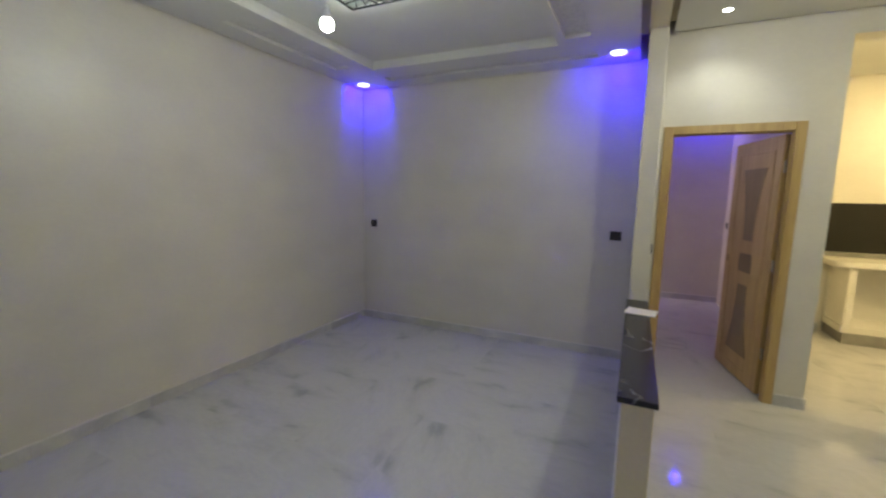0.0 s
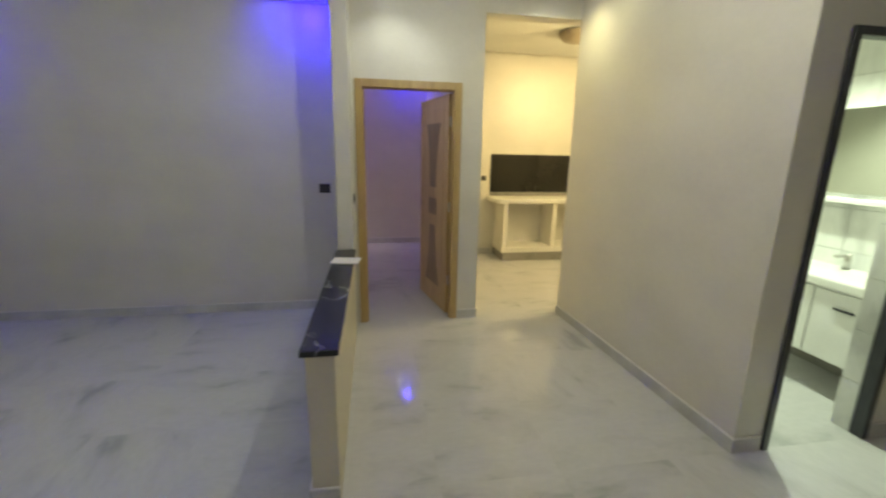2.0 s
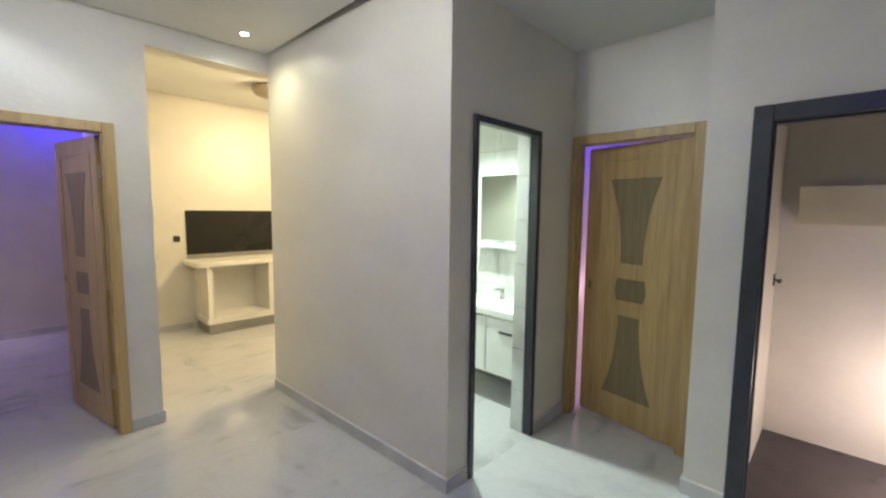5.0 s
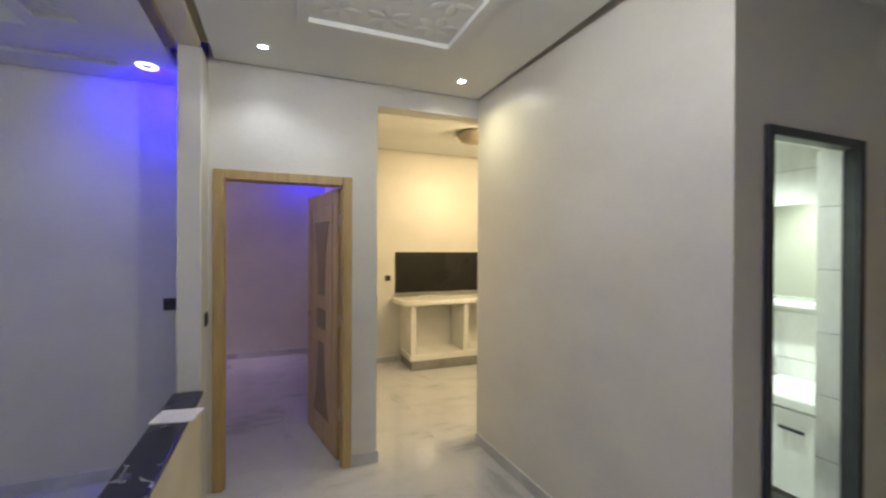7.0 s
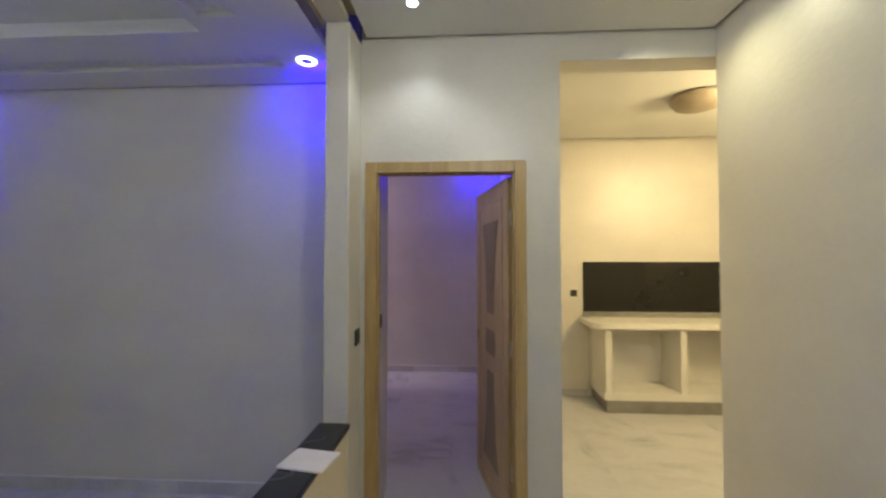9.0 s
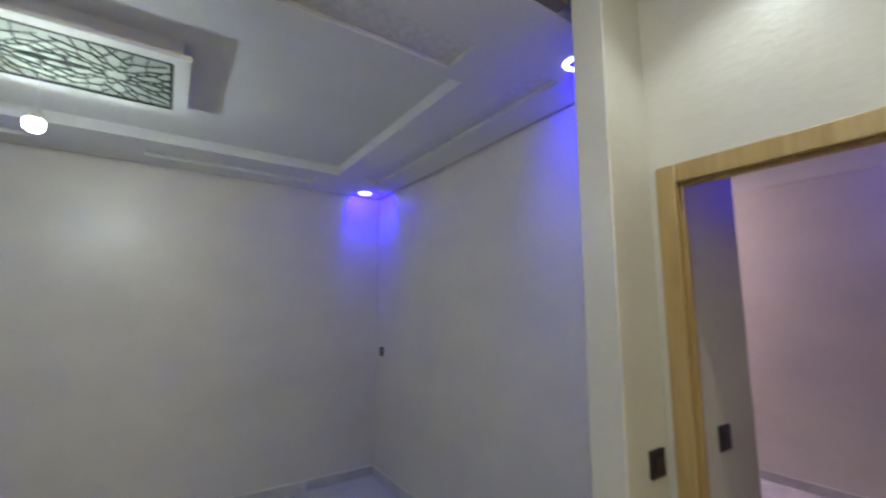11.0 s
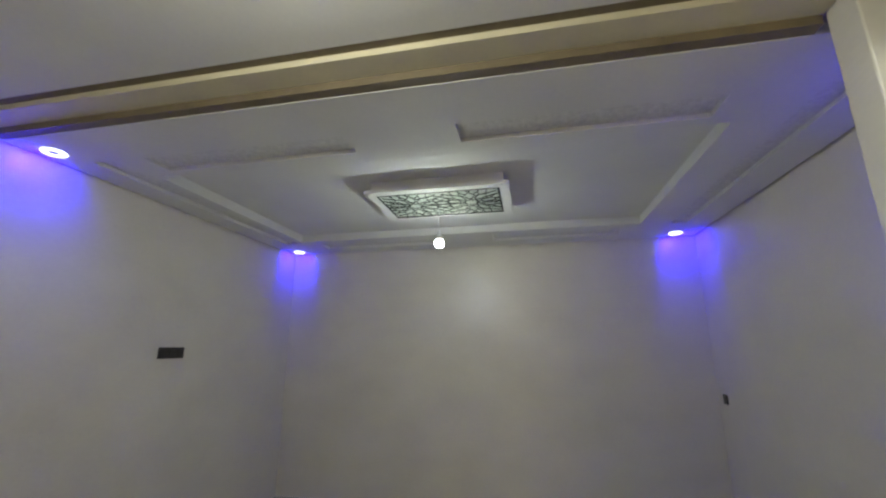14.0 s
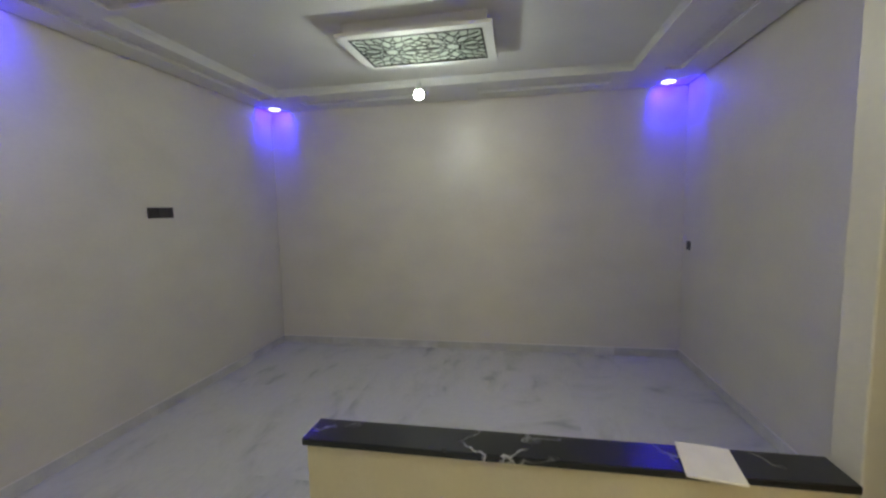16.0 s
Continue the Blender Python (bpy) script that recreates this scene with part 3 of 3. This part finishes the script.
part("panel", boxes((BX0 + RIM + 0.001, BX1 - RIM - 0.001, BY0 + RIM + 0.001, BY1 - RIM - 0.001, FZ + 0.015, FZ + 0.0215)), BACKING, fret, "pale backing board")


def ribbon(bm, pts, width, z0, z1):
    """A flat bar that follows a polyline."""
    for (ax, ay), (bx, by) in zip(pts, pts[1:]):
        dx, dy = bx - ax, by - ay
        d = math.hypot(dx, dy) or 1
        ex, ey = dx / d * width * 0.4, dy / d * width * 0.4
        nx, ny = -dy / d * width / 2, dx / d * width / 2
        c = [(ax - ex + nx, ay - ey + ny), (bx + ex + nx, by + ey + ny), (bx + ex - nx, by + ey - ny), (ax - ex - nx, ay - ey - ny)]
        lo, hi = [bm.verts.new((x, y, z0)) for x, y in c], [bm.verts.new((x, y, z1)) for x, y in c]
        bm.faces.new(lo), bm.faces.new(hi[::-1])
        for k in range(4):
            bm.faces.new((lo[k], hi[k], hi[(k + 1) % 4], lo[(k + 1) % 4]))


def clip(a, b, x0, x1, y0, y1):
    """The piece of a segment inside a rectangle, or None."""
    t0, t1 = 0.0, 1.0
    dx, dy = b[0] - a[0], b[1] - a[1]
    for p, q in ((-dx, a[0] - x0), (dx, x1 - a[0]), (-dy, a[1] - y0), (dy, y1 - a[1])):
        if abs(p) < 1e-9:
            if q < 0:
                return None
        elif p < 0:
            t0 = max(t0, q / p)
        else:
            t1 = min(t1, q / p)
    if t1 - t0 < 1e-4:
        return None
    return [(a[0] + dx * t, a[1] + dy * t) for t in (t0, t1)]


def fretwork(x0, x1, y0, y1, z):
    """Two ten-petalled rosettes whose outer lines run into the border bar."""
    bm = bmesh.new()
    ribbon(bm, [(x0, y0), (x1, y0), (x1, y1), (x0, y1), (x0, y0)], 0.014, z, z + 0.006)
    cx, wide, ln = (x0 + x1) / 2, x1 - x0, y1 - y0

    def line(pts, width=0.0054):
        for a, b in zip(pts, pts[1:]):
            seg = clip(a, b, x0, x1, y0, y1)
            if seg:
                ribbon(bm, seg, width, z + random.uniform(0, 0.0008), z + 0.006)

    def rosette(u, v, R, n):
        def at(r, a):
            return (u + R * r * math.cos(a), v + R * r * math.sin(a))
        st = math.pi / n
        for q in range(n):
            a = 2 * st * q
            line([at(0.32, a), at(0.20, a + st), at(0.32, a + 2 * st)])
            line([at(0.32, a), at(0.47, a - 0.72 * st), at(0.76, a - 0.62 * st), at(0.93, a), at(0.76, a + 0.62 * st), at(0.47, a + 0.72 * st), at(0.32, a)])
            line([at(0.47, a + 0.72 * st), at(0.47, a + 1.28 * st)])
            line([at(0.76, a + 0.62 * st), at(0.66, a + st), at(0.76, a + 1.38 * st), at(1.06, a + st), at(0.76, a + 0.62 * st)])
            line([at(1.3, a - 0.42 * st), at(0.93, a), at(1.3, a + 0.42 * st)])
            line([at(1.06, a + st), at(1.5, a + st)])

    big = ln / 4
    for v in (y0 + big, y1 - big):
        rosette(cx, v, big, 10)
    return bm


part("fretwork", fretwork(BX0 + RIM, BX1 - RIM, BY0 + RIM, BY1 - RIM, FZ - 0.002), LATTICE, fret, "dark geometric fretwork")
part("cord", lathe([(0.002, 0.098), (0.002, FZ + 0.012 - BULB[2])], 8), WHITE, lamp)

# granite cap and card on the low wall
cap = tagged(part("granite_cap", boxes((3.01, 3.165, -2.437, -0.642, 0.715, 0.742), bevel=0.004), GRANITE), "black granite cap with white veins on the low wall", "coping")
card = tagged(part("paper_card", boxes((-0.098, 0.098, -0.082, 0.082, 0, 0.010), bevel=0.003), PAPER), "blank white card lying on the granite cap", "paper")
card.matrix_basis = pose(3.112, -1.035, 0.743, 0, 0, -9)


def wall_plate(x, y, z, turn, w, h, label, sort="socket"):
    """A flush plate on a wall; its back lies on y=0 of its own axes and it faces -y."""
    e = thing(sort, pose(x, y, z, 0, 0, turn), label, sort)
    part("plate", boxes((-w / 2, w / 2, -0.010, 0, -h / 2, h / 2), bevel=0.003), PLATE, e)
    n = max(1, round(w / h))
    for k in range(n):
        cx = -w / 2 + w * (k + 0.5) / n
        part("insert", boxes((cx - 0.3 * w / n, cx + 0.3 * w / n, -0.014, -0.009, -0.3 * h, 0.3 * h), bevel=0.002), PLATE, e)


wall_plate(0.15, 0, 1.18, 0, 0.08, 0.085, "black square wall socket on the plaster")
wall_plate(2.87, 0, 1.185, 0, 0.10, 0.085, "black square wall socket on the plaster")
wall_plate(1.64, -4.475, 1.60, 180, 0.24, 0.085, "wide black socket plate on the plaster")
wall_plate(4.22, 2.85, 1.175, -90, 0.08, 0.085, "black square wall socket in the bedroom")
wall_plate(4.975, 2.14, 1.17, 0, 0.075, 0.075, "black square socket beside the kitchen splashback")

# ---- hall ----
for hx, hy in HALL_SPOTS:
    e = thing("ceiling_spot", pose(hx, hy, HALL_Z), "small white recessed spot in the hall ceiling", "ceiling light", "white hall spots")
    part("rim", lathe([(0.026, -0.003), (0.03, -0.006), (0.042, -0.005), (0.045, 0.0)], 28), WHITE, e, "", True)
    part("lens", lathe([(0.0, -0.003), (0.026, -0.003)], 24), SPOT_GLOW, e)
e = thing("ceiling_spot", pose(*HALL_MID, HALL_Z + 0.016), "white recessed spot in the carved hall ceiling panel", "ceiling light", "white hall spots")
part("rim", lathe([(0.026, -0.012), (0.03, -0.016), (0.055, -0.014), (0.06, 0.0)], 28), WHITE, e, "", True)
part("lens", lathe([(0.0, -0.012), (0.026, -0.012)], 24), SPOT_GLOW, e)
wall_plate(3.152, -0.485, 1.14, 90, 0.08, 0.085, "black light switch beside the bedroom door", "switch")
wall_plate(3.20, -0.13, 1.17, 90, 0.08, 0.085, "black switch on the bedroom door reveal", "switch")

e = thing("ceiling_spot", pose(3.88, 2.72, 2.79), "round recessed bedroom spot glowing violet blue", "ceiling light")
part("ring", lathe([(0.033, -0.003), (0.037, -0.008), (0.055, -0.008), (0.060, -0.003), (0.060, 0.0)], 32), RING_GLOW, e, "white-hot light ring", True)
part("core", lathe([(0.0, -0.002), (0.0325, -0.002)], 32), CORE_GLOW, e)

# ---- kitchen ----
structure("trim_splashback", boxes((5.08, 6.8, 2.125, 2.139, 0.962, 1.53), bevel=0.002), BLACK, "black glossy tiled splashback", "splashback")
structure("trim_upstand", boxes((5.08, 6.8, 2.108, 2.139, 0.906, 0.96), bevel=0.003), PLINTH_AND_SHADE, "grey-brown stone upstand below the splashback", "trim")
counter = thing("kitchen_counter", pose(0, 0, 0), "white masonry kitchen counter with open niches", "counter")
part("plinth", boxes((5.17, 6.8, 1.62, 2.125, 0, 0.12)), PLINTH_AND_SHADE, counter, "grey stone plinth")
part("base", boxes((5.15, 6.8, 1.64, 2.12, 0.12, 0.19)), NICHE, counter)
for x0 in (5.165, 5.915, 6.66):
    part("pier", boxes((x0, x0 + 0.065, 1.64, 2.12, 0.19, 0.835), bevel=0.004), NICHE, counter)
part("back", boxes((5.15, 6.8, 2.10, 2.123, 0.19, 0.835)), NICHE, counter)
corner = [(5.15 - 0.12 * math.cos(a), 1.72 - 0.12 * math.sin(a)) for a in (math.pi / 16 * k for k in range(9))]
part("worktop", prism([(5.03, 2.107)] + corner + [(6.8, 1.60), (6.8, 2.107)], 0.852, 0.905), NICHE, counter, "pale worktop slab with a rounded corner")
part("underside", prism([(a + 0.02, min(b + 0.02, 2.107)) for a, b in [(5.03, 2.107)] + corner] + [(6.8, 1.62), (6.8, 2.107)], 0.835, 0.8515), NICHE, counter)

klamp = thing("ceiling_lamp", pose(5.64, 0.77, 2.90), "tan domed lamp on the kitchen ceiling", "ceiling lamp")
part("shade", lathe([(0.0, -0.12), (0.10, -0.115), (0.17, -0.09), (0.205, -0.045), (0.21, -0.02), (0.20, -0.015)], 32), BROWN, klamp, "", True)
part("base", lathe([(0.0, -0.02), (0.16, -0.02), (0.16, 0.0), (0.0, 0.0)], 32), WHITE, klamp)

# ---- bathroom ----
van = thing("vanity_unit", pose(0, 0, 0), "white wall-hung vanity unit with a basin", "vanity")
part("cabinet", boxes((6.22, 6.62, -2.24, -1.45, 0.24, 0.72), bevel=0.004), WHITE, van)
for y0 in (-2.235, -1.84):
    dr = part("door", boxes((6.202, 6.22, y0, y0 + 0.385, 0.25, 0.71), bevel=0.004), WHITE, van)
    part("handle", boxes((6.185, 6.20, y0 + 0.13, y0 + 0.25, 0.60, 0.615), bevel=0.003), DARK, dr, "dark bar handle")
part("basin", boxes((6.18, 6.62, -2.245, -1.43, 0.72, 0.79), bevel=0.015), WHITE, van)
tap = thing("basin_tap", pose(6.55, -1.75, 0.79), "small chrome tap on the basin", "tap")
part("column", lathe([(0.0, 0), (0.022, 0), (0.018, 0.11), (0.0, 0.115)], 16), METAL, tap, "", True)
part("spout", boxes((-0.12, 0.0, -0.012, 0.012, 0.085, 0.105), bevel=0.005), METAL, tap)
mir = tagged(part("mirror", boxes((6.605, 6.619, -2.05, -1.45, 1.30, 1.88)), MIRROR), "plain rectangular bathroom mirror above the vanity", "mirror")
shelf = tagged(part("shelf", boxes((6.50, 6.619, -2.05, -1.45, 1.24, 1.27), bevel=0.004), WHITE), "white shelf below the bathroom mirror", "shelf")

# ---- wall tiles of the bathroom, last ----
wall_tiles = bpy.data.objects["wall_bathroom"]
for row in range(9):
    for col in range(3):
        y0, z0 = -2.25 + 0.6 * col, 0.3 * row
        # bottom row is dark: shade under the vanity put into the tile colour
        part("tile", boxes((6.62, 6.6315, y0 + 0.0015, y0 + 0.5985, z0 + 0.0015, min(z0 + 0.2985, 2.6)), bevel=0.0015), TILE if row else PLINTH_AND_SHADE, wall_tiles)
reveal = structure("trim_reveal", boxes((6.004, 6.0245, -2.349, -2.251, 0, 2.07)), GROUT, "white veined tiles lining the bathroom doorway", "trim")
for row in range(7):
    part("tile", boxes((5.992, 6.0035, -2.349, -2.251, 0.3 * row + 0.0015, min(0.3 * row + 0.2985, 2.07)), bevel=0.0015), TILE, reveal)
